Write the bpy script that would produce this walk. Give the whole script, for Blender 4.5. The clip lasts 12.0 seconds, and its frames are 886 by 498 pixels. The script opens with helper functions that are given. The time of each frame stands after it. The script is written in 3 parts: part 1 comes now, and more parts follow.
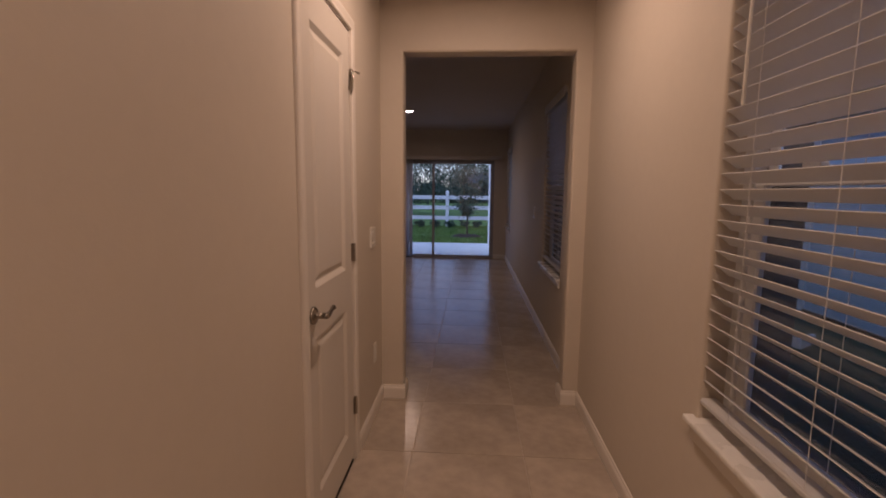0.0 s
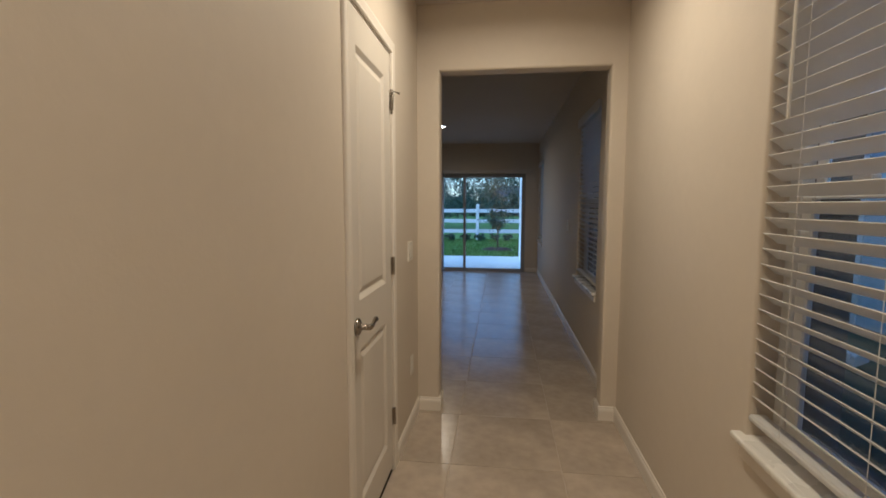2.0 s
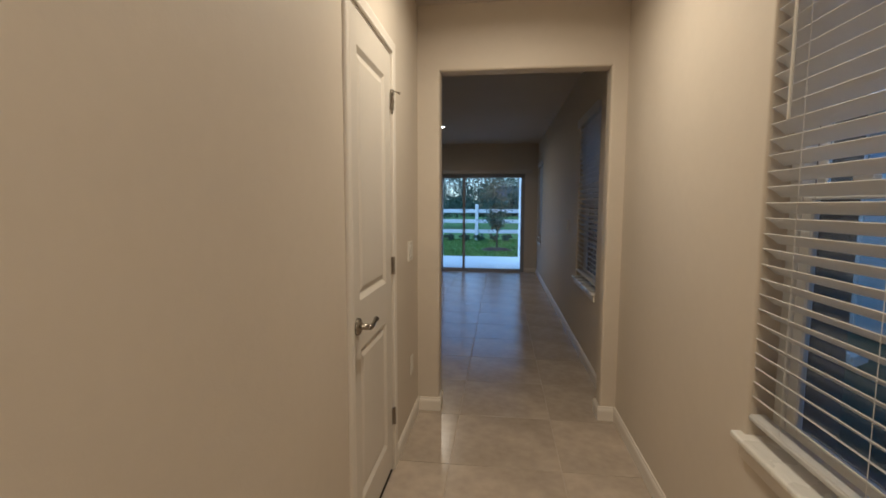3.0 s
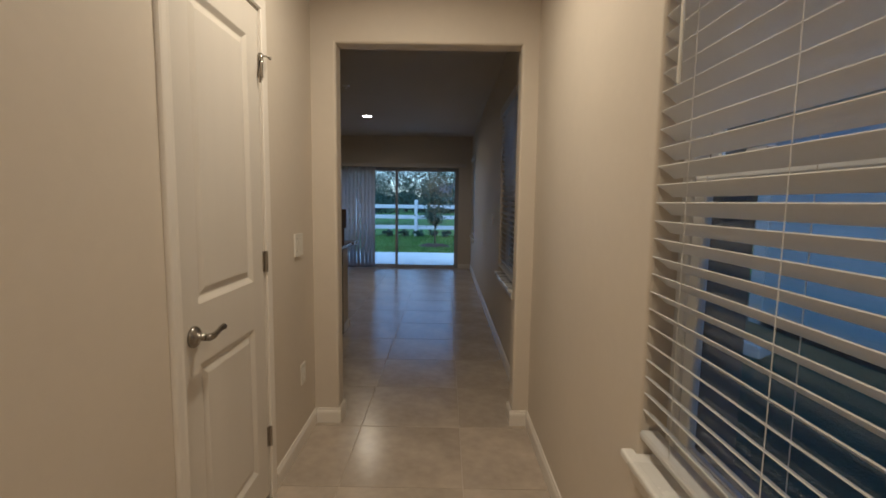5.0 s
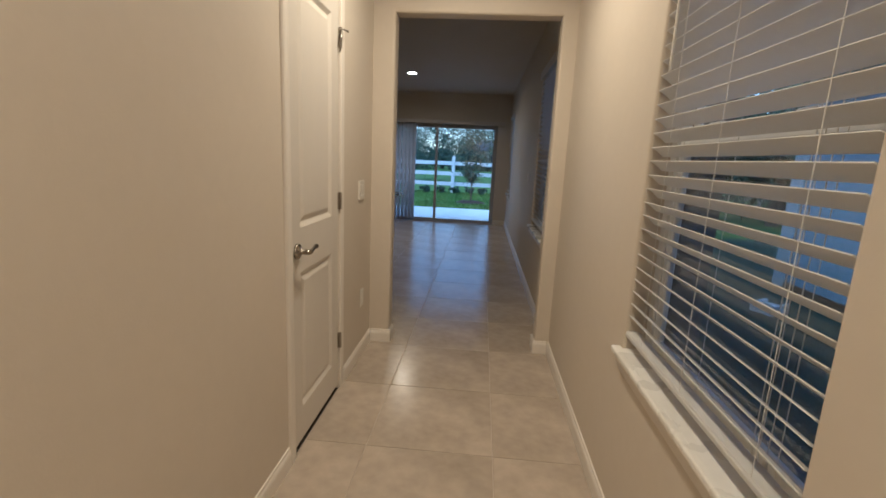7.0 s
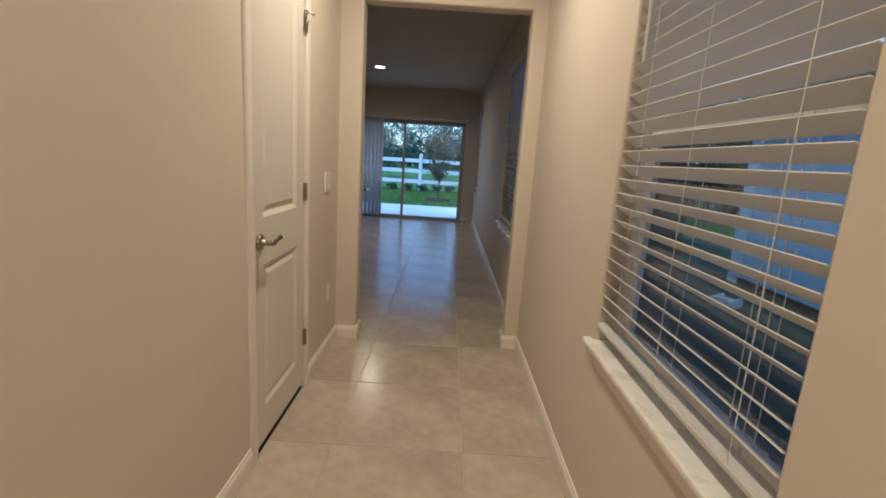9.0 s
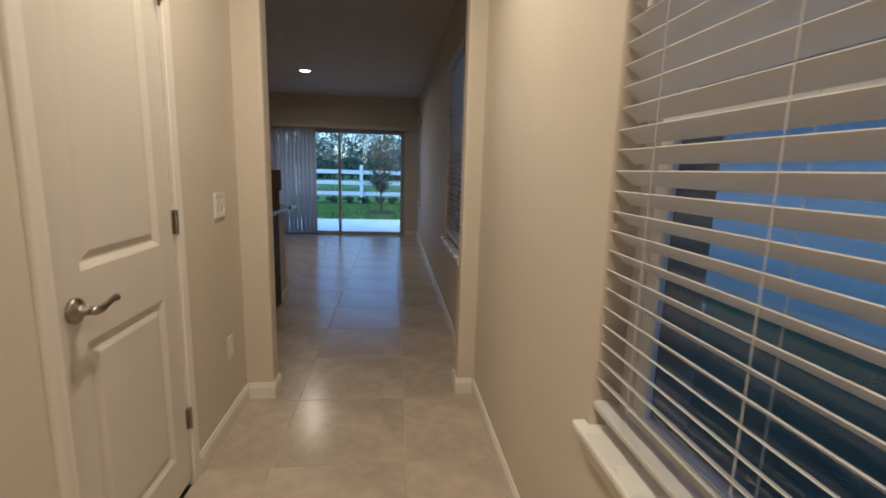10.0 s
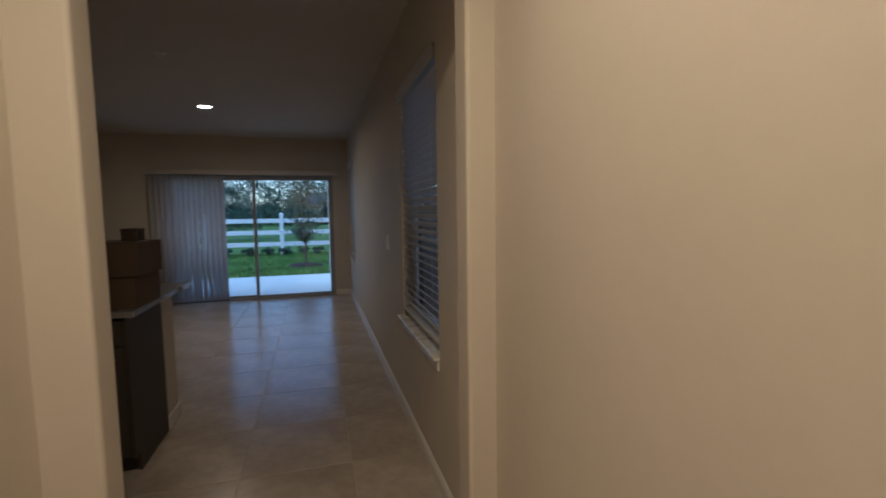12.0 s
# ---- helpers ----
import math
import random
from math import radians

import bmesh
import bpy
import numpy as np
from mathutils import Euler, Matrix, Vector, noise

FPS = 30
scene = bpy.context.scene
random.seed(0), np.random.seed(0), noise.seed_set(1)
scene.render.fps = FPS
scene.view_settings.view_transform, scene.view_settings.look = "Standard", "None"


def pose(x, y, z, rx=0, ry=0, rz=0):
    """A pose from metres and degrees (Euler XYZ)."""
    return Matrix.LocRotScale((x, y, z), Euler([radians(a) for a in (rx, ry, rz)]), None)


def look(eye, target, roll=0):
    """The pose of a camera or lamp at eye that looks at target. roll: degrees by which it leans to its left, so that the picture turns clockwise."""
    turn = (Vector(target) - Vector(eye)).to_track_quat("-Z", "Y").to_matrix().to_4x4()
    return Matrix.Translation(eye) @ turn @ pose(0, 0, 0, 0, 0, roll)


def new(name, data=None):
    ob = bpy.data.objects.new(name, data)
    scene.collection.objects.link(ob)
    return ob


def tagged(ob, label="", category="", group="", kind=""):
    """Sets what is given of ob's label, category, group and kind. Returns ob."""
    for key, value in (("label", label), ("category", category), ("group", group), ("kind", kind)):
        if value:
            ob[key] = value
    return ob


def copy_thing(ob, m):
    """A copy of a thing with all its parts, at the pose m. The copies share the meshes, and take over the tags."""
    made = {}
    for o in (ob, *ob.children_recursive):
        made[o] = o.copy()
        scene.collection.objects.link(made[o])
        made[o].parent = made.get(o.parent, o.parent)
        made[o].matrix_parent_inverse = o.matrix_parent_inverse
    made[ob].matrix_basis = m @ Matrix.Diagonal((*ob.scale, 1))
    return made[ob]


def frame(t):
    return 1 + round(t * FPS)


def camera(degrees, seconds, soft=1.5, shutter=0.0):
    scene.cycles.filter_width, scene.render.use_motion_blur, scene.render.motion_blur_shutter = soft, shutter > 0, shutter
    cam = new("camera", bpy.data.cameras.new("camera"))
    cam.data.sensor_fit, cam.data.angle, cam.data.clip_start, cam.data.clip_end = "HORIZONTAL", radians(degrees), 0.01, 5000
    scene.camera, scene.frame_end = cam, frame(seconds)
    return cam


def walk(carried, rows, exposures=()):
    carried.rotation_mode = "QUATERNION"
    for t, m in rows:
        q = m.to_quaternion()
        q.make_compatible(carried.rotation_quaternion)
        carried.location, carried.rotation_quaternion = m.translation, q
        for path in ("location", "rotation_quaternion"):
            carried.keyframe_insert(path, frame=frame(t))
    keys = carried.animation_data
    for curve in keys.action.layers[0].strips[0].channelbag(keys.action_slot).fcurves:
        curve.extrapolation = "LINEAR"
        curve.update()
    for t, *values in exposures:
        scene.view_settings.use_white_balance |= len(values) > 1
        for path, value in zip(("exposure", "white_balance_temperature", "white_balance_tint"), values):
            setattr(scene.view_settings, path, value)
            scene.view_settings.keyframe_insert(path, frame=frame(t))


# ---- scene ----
cam = camera(88.4, 12.0, soft=1.7, shutter=0.4)
PATH = [
    (0, (0.403, 0.229, 1.391), (0.281, 2.209, 1.141), 0.6),
    (0.5, (0.382, 0.181, 1.402), (0.183, 2.16, 1.191), 0.8),
    (1, (0.373, 0.176, 1.393), (0.168, 2.155, 1.196), 0.9),
    (1.5, (0.372, 0.181, 1.404), (0.156, 2.16, 1.214), 0.5),
    (2, (0.366, 0.183, 1.397), (0.115, 2.158, 1.204), 0.1),
    (2.5, (0.358, 0.178, 1.396), (0.095, 2.152, 1.207), 0.2),
    (4.5, (0.498, 0.355, 1.385), (0.43, 2.343, 1.176), 0.4),
    (5, (0.601, 0.472, 1.356), (0.592, 2.462, 1.151), 0.8),
    (5.5, (0.613, 0.467, 1.31), (0.593, 2.448, 1.034), 1.6),
    (6, (0.578, 0.372, 1.292), (0.525, 2.336, 0.92), 2.1),
    (6.5, (0.524, 0.102, 1.308), (0.359, 2.037, 0.83), 1.7),
    (7, (0.573, 0.03, 1.339), (0.425, 1.986, 0.949), 2.7),
    (9, (0.556, 0.069, 1.301), (0.554, 2.031, 0.913), 3.7),
    (9.5, (0.588, 0.359, 1.292), (0.698, 2.323, 0.933), 3.2),
    (10, (0.63, 0.633, 1.307), (0.852, 2.591, 0.968), 1.6),
    (10.5, (0.534, 0.908, 1.342), (0.772, 2.873, 1.055), 0.2),
    (11, (0.556, 1.235, 1.340), (0.777, 3.212, 1.125), -0.2),
    (11.5, (0.608, 1.547, 1.37), (0.889, 3.522, 1.224), -0.6),
    (12, (0.545, 1.745, 1.420), (1.082, 3.66, 1.254), -0.8),
]
EXPOSURES = [(0.0, -0.57, 5950, 39), (0.5, -0.16, 5500, 20), (1.0, 0.0, 5200, 12), (2.5, 0.05, 5050, 9), (4.5, 0.0, 5000, 9), (5.5, -0.02, 5100, 9), (6.0, 0.12, 5100, 9), (6.5, 0.27, 5000, 9), (9.0, 0.43, 5050, 9), (9.5, 0.42, 4850, 9), (10.5, 0.25, 5150, 10), (12.0, -0.05, 5200, 11)]
walk(cam, [(t, look(eye, target, roll)) for t, eye, target, roll in PATH], EXPOSURES)

# ---- world, sun and lamps ----
world = bpy.data.worlds.new("dusk_sky")
scene.world = world
world.use_nodes = True
wn = world.node_tree.nodes
wn.clear()
sky = wn.new("ShaderNodeTexSky")
sky.sky_type = "NISHITA"
sky.sun_disc = False
sky.sun_elevation, sky.sun_rotation = radians(50), radians(240)
sky.air_density, sky.dust_density, sky.ozone_density = 1.0, 0.2, 4.0
wbg = wn.new("ShaderNodeBackground")
wbg.inputs["Strength"].default_value = 0.25
wout = wn.new("ShaderNodeOutputWorld")
world.node_tree.links.new(sky.outputs[0], wbg.inputs["Color"])
world.node_tree.links.new(wbg.outputs[0], wout.inputs["Surface"])

sun = new("sun", bpy.data.lights.new("sun", "SUN"))
sun.data.energy, sun.data.angle, sun.data.color = 1.9, radians(40), (0.80, 0.95, 1.0)
sun.matrix_world = look((0, 0, 10), (0.557, 0.321, 9.234))

WARM = (1.0, 0.735, 0.42)


def disc_lamp(x, y, z, watts, radius):
    lamp = new("recessed_lamp_glow", bpy.data.lights.new("recessed_lamp_glow", "AREA"))
    lamp.data.spread = radians(168)
    lamp.data.shape, lamp.data.size, lamp.data.energy, lamp.data.color = "DISK", radius * 2, watts, WARM
    lamp.matrix_world = pose(x, y, z)
    return lamp


CEIL = 2.65
HALL_LAMPS = [(0.40, 2.16), (0.40, -0.35)]
ROOM_LAMP = (-0.62, 7.60)
disc_lamp(0.40, 2.16, CEIL - 0.012, 15.5, 0.065)
# Unseen second hall lamp, added to brighten the walls nearest the camera.
disc_lamp(0.40, -0.35, CEIL - 0.012, 17.0, 0.065)
disc_lamp(-0.62, 7.60, CEIL - 0.012, 11.5, 0.065)

# ---- materials ----


def mat(name, base, rough=0.6, metal=0.0, vary=0.08, scale=4.0, fine=60.0, bump=0.15, bump_scale=180.0, bump_dist=0.002, stretch=(1, 1, 1), per_object=0.0, rough_vary=0.08):
    """A surface of one paint or stuff, with drifts of tone at two scales and a fine relief."""
    m = bpy.data.materials.new(name)
    m.use_nodes = True
    n, l = m.node_tree.nodes, m.node_tree.links
    b = n["Principled BSDF"]
    b.inputs["Metallic"].default_value = metal
    tc, mp = n.new("ShaderNodeTexCoord"), n.new("ShaderNodeMapping")
    l.new(tc.outputs["Object"], mp.inputs["Vector"])
    mp.inputs["Scale"].default_value = stretch
    big, small = n.new("ShaderNodeTexNoise"), n.new("ShaderNodeTexNoise")
    for t, s in ((big, scale), (small, fine)):
        t.inputs["Scale"].default_value, t.inputs["Detail"].default_value = s, 4
        l.new(mp.outputs[0], t.inputs["Vector"])
    add = n.new("ShaderNodeMath")
    add.operation = "MULTIPLY_ADD"
    add.inputs[1].default_value = 0.4
    l.new(small.outputs["Fac"], add.inputs[0])
    l.new(big.outputs["Fac"], add.inputs[2])
    ramp = n.new("ShaderNodeMapRange")
    ramp.inputs["From Min"].default_value, ramp.inputs["From Max"].default_value = 0.4, 1.0
    ramp.inputs["To Min"].default_value, ramp.inputs["To Max"].default_value = 1 - vary, 1 + vary
    l.new(add.outputs[0], ramp.inputs["Value"])
    tone = ramp.outputs[0]
    if per_object:
        info, r2, mul = n.new("ShaderNodeObjectInfo"), n.new("ShaderNodeMapRange"), n.new("ShaderNodeMath")
        r2.inputs["To Min"].default_value, r2.inputs["To Max"].default_value = 1 - per_object, 1 + per_object
        l.new(info.outputs["Random"], r2.inputs["Value"])
        mul.operation = "MULTIPLY"
        l.new(tone, mul.inputs[0])
        l.new(r2.outputs[0], mul.inputs[1])
        tone = mul.outputs[0]
    hsv = n.new("ShaderNodeHueSaturation")
    hsv.inputs["Color"].default_value = (*base, 1)
    l.new(tone, hsv.inputs["Value"])
    l.new(hsv.outputs[0], b.inputs["Base Color"])
    rr = n.new("ShaderNodeMapRange")
    rr.inputs["To Min"].default_value, rr.inputs["To Max"].default_value = max(0.02, rough - rough_vary), min(1, rough + rough_vary)
    l.new(big.outputs["Fac"], rr.inputs["Value"])
    l.new(rr.outputs[0], b.inputs["Roughness"])
    if bump:
        bn, bp = n.new("ShaderNodeTexNoise"), n.new("ShaderNodeBump")
        bn.inputs["Scale"].default_value, bn.inputs["Detail"].default_value = bump_scale, 3
        bp.inputs["Strength"].default_value, bp.inputs["Distance"].default_value = bump, bump_dist
        l.new(mp.outputs[0], bn.inputs["Vector"])
        l.new(bn.outputs["Fac"], bp.inputs["Height"])
        l.new(bp.outputs[0], b.inputs["Normal"])
    return m


def glass(name):
    m = bpy.data.materials.new(name)
    m.use_nodes = True
    b = m.node_tree.nodes["Principled BSDF"]
    b.inputs["Base Color"].default_value = (0.97, 0.99, 0.98, 1)
    b.inputs["Roughness"].default_value = 0.0
    b.inputs["IOR"].default_value = 1.45
    b.inputs["Transmission Weight"].default_value = 1.0
    return m


def cloth(name, base, through_it):
    """A thin vinyl that lets part of the daylight through."""
    m = mat(name, base, 0.55, vary=0.05, scale=3, bump=0.1)
    n, l = m.node_tree.nodes, m.node_tree.links
    mix, tr = n.new("ShaderNodeMixShader"), n.new("ShaderNodeBsdfTranslucent")
    tr.inputs["Color"].default_value = (*base, 1)
    mix.inputs[0].default_value = through_it
    l.new(n["Principled BSDF"].outputs[0], mix.inputs[1])
    l.new(tr.outputs[0], mix.inputs[2])
    l.new(mix.outputs[0], n["Material Output"].inputs["Surface"])
    return m


def glow(name, colour, strength):
    m = bpy.data.materials.new(name)
    m.use_nodes = True
    b = m.node_tree.nodes["Principled BSDF"]
    b.inputs["Base Color"].default_value = (0.8, 0.8, 0.8, 1)
    b.inputs["Emission Color"].default_value = (*colour, 1)
    b.inputs["Emission Strength"].default_value = strength
    return m


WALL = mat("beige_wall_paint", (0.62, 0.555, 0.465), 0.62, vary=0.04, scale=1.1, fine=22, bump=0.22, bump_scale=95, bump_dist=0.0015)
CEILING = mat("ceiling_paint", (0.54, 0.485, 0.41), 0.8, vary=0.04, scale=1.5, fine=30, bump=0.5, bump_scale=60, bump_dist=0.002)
TRIM = mat("white_trim_paint", (0.76, 0.71, 0.64), 0.38, vary=0.03, scale=3, fine=40, bump=0.05, bump_scale=120)
DOOR = mat("white_door_paint", (0.66, 0.615, 0.55), 0.42, vary=0.03, scale=2.5, fine=50, bump=0.12, bump_scale=110, stretch=(1, 3, 0.4))
SLAT = cloth("faux_wood_slat", (0.77, 0.76, 0.745), 0.32)
CORD = mat("white_cord", (0.75, 0.73, 0.70), 0.8, vary=0.05, bump=0.3, bump_scale=600)
VINYL = mat("white_vinyl", (0.74, 0.74, 0.73), 0.35, vary=0.03, bump=0.03)
MARBLE = mat("cultured_marble_sill", (0.76, 0.74, 0.70), 0.28, vary=0.05, scale=7, fine=40, bump=0.03)
GROUT = mat("grout", (0.50, 0.43, 0.355), 0.85, vary=0.12, scale=6, fine=90, bump=0.4, bump_scale=300)
TILE = mat("beige_porcelain_tile", (0.465, 0.395, 0.32), 0.22, vary=0.26, scale=2.6, fine=17, bump=0.06, bump_scale=30, bump_dist=0.001, per_object=0.04, rough_vary=0.06)
TILE.node_tree.nodes["Principled BSDF"].inputs["Specular IOR Level"].default_value = 0.32
NICKEL = mat("satin_nickel", (0.33, 0.30, 0.26), 0.22, 1.0, vary=0.06, scale=20, bump=0.02)
HINGE = mat("brushed_nickel_hinge", (0.36, 0.32, 0.27), 0.38, 1.0, vary=0.08, scale=20, bump=0.02)
PLASTIC = mat("white_plastic_plate", (0.72, 0.69, 0.63), 0.35, vary=0.02, bump=0.0)
GLASS = glass("window_glass")
VANE = cloth("vertical_vane_vinyl", (0.82, 0.80, 0.80), 0.5)
VALANCE = mat("beige_valance_vinyl", (0.58, 0.54, 0.49), 0.5, vary=0.05, scale=3, bump=0.05)
ALU = mat("grey_aluminium_frame", (0.36, 0.36, 0.37), 0.35, vary=0.04, bump=0.02)
SCREEN = mat("insect_screen", (0.02, 0.02, 0.02), 0.8, vary=0.1, bump=0)
sn, sl = SCREEN.node_tree.nodes, SCREEN.node_tree.links
smix, stra = sn.new("ShaderNodeMixShader"), sn.new("ShaderNodeBsdfTransparent")
smix.inputs[0].default_value = 0.30
sl.new(stra.outputs[0], smix.inputs[1])
sl.new(sn["Principled BSDF"].outputs[0], smix.inputs[2])
sl.new(smix.outputs[0], sn["Material Output"].inputs["Surface"])
BRONZE = mat("dark_bronze_frame", (0.035, 0.03, 0.027), 0.5, 0.3, vary=0.1, bump=0)
LAMPGLOW = glow("lamp_diffuser_glow", (1.0, 0.88, 0.70), 30.0)
CABINET = mat("dark_stained_cabinet", (0.05, 0.038, 0.03), 0.62, vary=0.25, scale=4, fine=50, bump=0.15, stretch=(4, 4, 0.5))
COUNTER = mat("speckled_stone_counter", (0.22, 0.205, 0.19), 0.2, vary=0.25, scale=60, fine=260, bump=0.02)
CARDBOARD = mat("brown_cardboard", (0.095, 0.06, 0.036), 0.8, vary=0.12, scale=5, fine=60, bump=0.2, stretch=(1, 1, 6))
DARKBOX = mat("dark_brown_leatherette", (0.06, 0.035, 0.022), 0.6, vary=0.1, bump=0.2)
TAPE = mat("packing_tape", (0.26, 0.18, 0.10), 0.3, vary=0.05, bump=0.05)
CONCRETE = mat("patio_concrete", (0.60, 0.66, 0.67), 0.85, vary=0.10, scale=1.2, fine=40, bump=0.3, bump_scale=150)
STUCCO = mat("tan_stucco", (0.20, 0.17, 0.14), 0.9, vary=0.08, scale=2, fine=50, bump=0.8, bump_scale=120, bump_dist=0.004)
PALESTUCCO = mat("pale_stucco", (0.52, 0.60, 0.66), 0.9, vary=0.08, scale=1.5, fine=50, bump=0.8, bump_scale=100, bump_dist=0.004)
PALEWALL = mat("pale_painted_stucco", (0.80, 0.80, 0.78), 0.85, vary=0.05, scale=1.5, fine=50, bump=0.7, bump_scale=100, bump_dist=0.004)
BLUESTUCCO = mat("blue_grey_stucco", (0.35, 0.49, 0.61), 0.9, vary=0.08, scale=1.5, fine=50, bump=0.8, bump_scale=100, bump_dist=0.004)
LAWN = mat("lawn", (0.09, 0.19, 0.035), 0.9, vary=0.45, scale=0.9, fine=14, bump=1.0, bump_scale=45, bump_dist=0.03)
GRASS = mat("grass_blades", (0.11, 0.21, 0.04), 0.8, vary=0.5, scale=0.8, fine=6, bump=0)
FENCE = mat("white_vinyl_fence", (0.80, 0.80, 0.80), 0.4, vary=0.03, bump=0.03)
MULCH = mat("brown_mulch", (0.045, 0.03, 0.022), 0.95, vary=0.4, scale=12, fine=60, bump=1.0, bump_scale=40, bump_dist=0.03)
# Lawn green darkened: the side yard's dim light is put into the colour.
DIMLAWN = mat("dimmed_lawn", (0.028, 0.066, 0.036), 0.95, vary=0.4, scale=6, fine=40, bump=1.0, bump_scale=40, bump_dist=0.03)
BARK = mat("grey_bark", (0.13, 0.10, 0.075), 0.95, vary=0.3, scale=8, fine=50, bump=0.8, bump_scale=30, bump_dist=0.01, stretch=(1, 1, 0.3))
LEAF = mat("oak_leaves", (0.045, 0.085, 0.055), 0.7, vary=0.45, scale=1.6, fine=9, bump=0)
YELLOWLEAF = mat("brown_green_leaves", (0.17, 0.145, 0.085), 0.7, vary=0.4, scale=2.5, fine=12, bump=0)
SHINGLE = mat("grey_shingles", (0.11, 0.11, 0.12), 0.9, vary=0.25, scale=3, fine=30, bump=0.5, bump_scale=12, bump_dist=0.02)
DARKGLASS = mat("dark_far_window", (0.03, 0.035, 0.045), 0.1, vary=0.1, bump=0)

# ---- builders ----


def obj(name, bm, material, parent=None, smooth=False):
    me = bpy.data.meshes.new(name)
    bm.normal_update()
    bm.to_mesh(me)
    bm.free()
    me.materials.append(material)
    if smooth:
        for p in me.polygons:
            p.use_smooth = True
    ob = new(name, me)
    ob.parent = parent
    return ob


def part(name, bm, material, parent, label="", smooth=False):
    ob = obj(name, bm, material, parent, smooth)
    return tagged(ob, label) if label else ob


def thing(name, x, y, z, label, category, group="", kind="", rz=0):
    ob = new(name)
    ob.empty_display_size = 0.1
    ob.matrix_basis = pose(x, y, z, 0, 0, rz)
    return tagged(ob, label, category, group, kind)


def share(name, me, parent, x=0, y=0, z=0, rx=0, ry=0, rz=0):
    ob = new(name, me)
    ob.parent = parent
    ob.matrix_basis = pose(x, y, z, rx, ry, rz)
    return ob


def box(bm, x0, x1, y0, y1, z0, z1, bevel=0.0, segments=2):
    r = bmesh.ops.create_cube(bm, size=1, matrix=Matrix.LocRotScale(((x0 + x1) / 2, (y0 + y1) / 2, (z0 + z1) / 2), None, (x1 - x0, y1 - y0, z1 - z0)))
    if bevel:
        edges = list({e for v in r["verts"] for e in v.link_edges})
        bmesh.ops.bevel(bm, geom=edges, offset=bevel, segments=segments, profile=0.5, affect="EDGES")
    return bm


def one(x0, x1, y0, y1, z0, z1, bevel=0.0, segments=2):
    return box(bmesh.new(), x0, x1, y0, y1, z0, z1, bevel, segments)


def tube(bm, points, radii, sides=10):
    """A round bar along points, tapering through radii, closed at both ends."""
    rings = []
    pts = [Vector(p) for p in points]
    for i, p in enumerate(pts):
        d = (pts[min(i + 1, len(pts) - 1)] - pts[max(i - 1, 0)]).normalized()
        side = d.orthogonal().normalized() if i == 0 else (side - d * side.dot(d)).normalized()
        up = d.cross(side)
        r = radii[i] if isinstance(radii, (list, tuple)) else radii
        rings.append([bm.verts.new(p + (side * math.cos(a) + up * math.sin(a)) * r) for a in [2 * math.pi * k / sides for k in range(sides)]])
    for a, b in zip(rings, rings[1:]):
        for k in range(sides):
            bm.faces.new((a[k], a[(k + 1) % sides], b[(k + 1) % sides], b[k]))
    bm.faces.new(rings[0][::-1])
    bm.faces.new(rings[-1])
    return bm


def sheet_with_holes(us, zs, solid, place, depth0, depth1, bevel=0.0, segments=3):
    """A slab in the plane (u, z) from depth0 to depth1, with holes where solid(u, z) fails; hole edges rounded."""
    bm = bmesh.new()
    got = {}

    def v(i, k, d):
        if (i, k, d) not in got:
            got[i, k, d] = bm.verts.new(place(us[i], zs[k], depth0 if d == 0 else depth1))
        return got[i, k, d]

    ok = {(i, k): solid((us[i] + us[i + 1]) / 2, (zs[k] + zs[k + 1]) / 2) for i in range(len(us) - 1) for k in range(len(zs) - 1)}
    rims = []
    for (i, k), s in ok.items():
        if not s:
            continue
        for d in (0, 1):
            bm.faces.new((v(i, k, d), v(i + 1, k, d), v(i + 1, k + 1, d), v(i, k + 1, d)))
        for di, dk, a, b in ((-1, 0, (i, k), (i, k + 1)), (1, 0, (i + 1, k), (i + 1, k + 1)), (0, -1, (i, k), (i + 1, k)), (0, 1, (i, k + 1), (i + 1, k + 1))):
            near = (i + di, k + dk)
            if ok.get(near, False):
                continue
            bm.faces.new((v(*a, 0), v(*b, 0), v(*b, 1), v(*a, 1)))
            if near in ok:
                rims.append((a, b))
    bmesh.ops.recalc_face_normals(bm, faces=bm.faces)
    if bevel:
        bm.edges.ensure_lookup_table()
        edges = []
        for a, b in rims:
            for d in (0, 1):
                e = bm.edges.get((got[(*a, d)], got[(*b, d)]))
                if e:
                    edges.append(e)
        bmesh.ops.bevel(bm, geom=edges, offset=bevel, segments=segments, profile=0.5, affect="EDGES")
    return bm


def wall_x(name, x0, x1, y0, y1, z0, z1, holes, label, material=None, bevel=0.012):
    us = sorted({y0, y1, *[h[0] for h in holes], *[h[1] for h in holes]})
    zs = sorted({z0, z1, *[h[2] for h in holes], *[h[3] for h in holes]})
    bm = sheet_with_holes(us, zs, lambda u, z: not any(h[0] < u < h[1] and h[2] < z < h[3] for h in holes), lambda u, z, d: (d, u, z), x0, x1, bevel)
    return tagged(obj(name, bm, material or WALL), label, "wall", kind="structure")


def wall_y(name, y0, y1, x0, x1, z0, z1, holes, label, material=None, bevel=0.012):
    us = sorted({x0, x1, *[h[0] for h in holes], *[h[1] for h in holes]})
    zs = sorted({z0, z1, *[h[2] for h in holes], *[h[3] for h in holes]})
    bm = sheet_with_holes(us, zs, lambda u, z: not any(h[0] < u < h[1] and h[2] < z < h[3] for h in holes), lambda u, z, d: (u, d, z), y0, y1, bevel)
    return tagged(obj(name, bm, material or WALL), label, "wall", kind="structure")


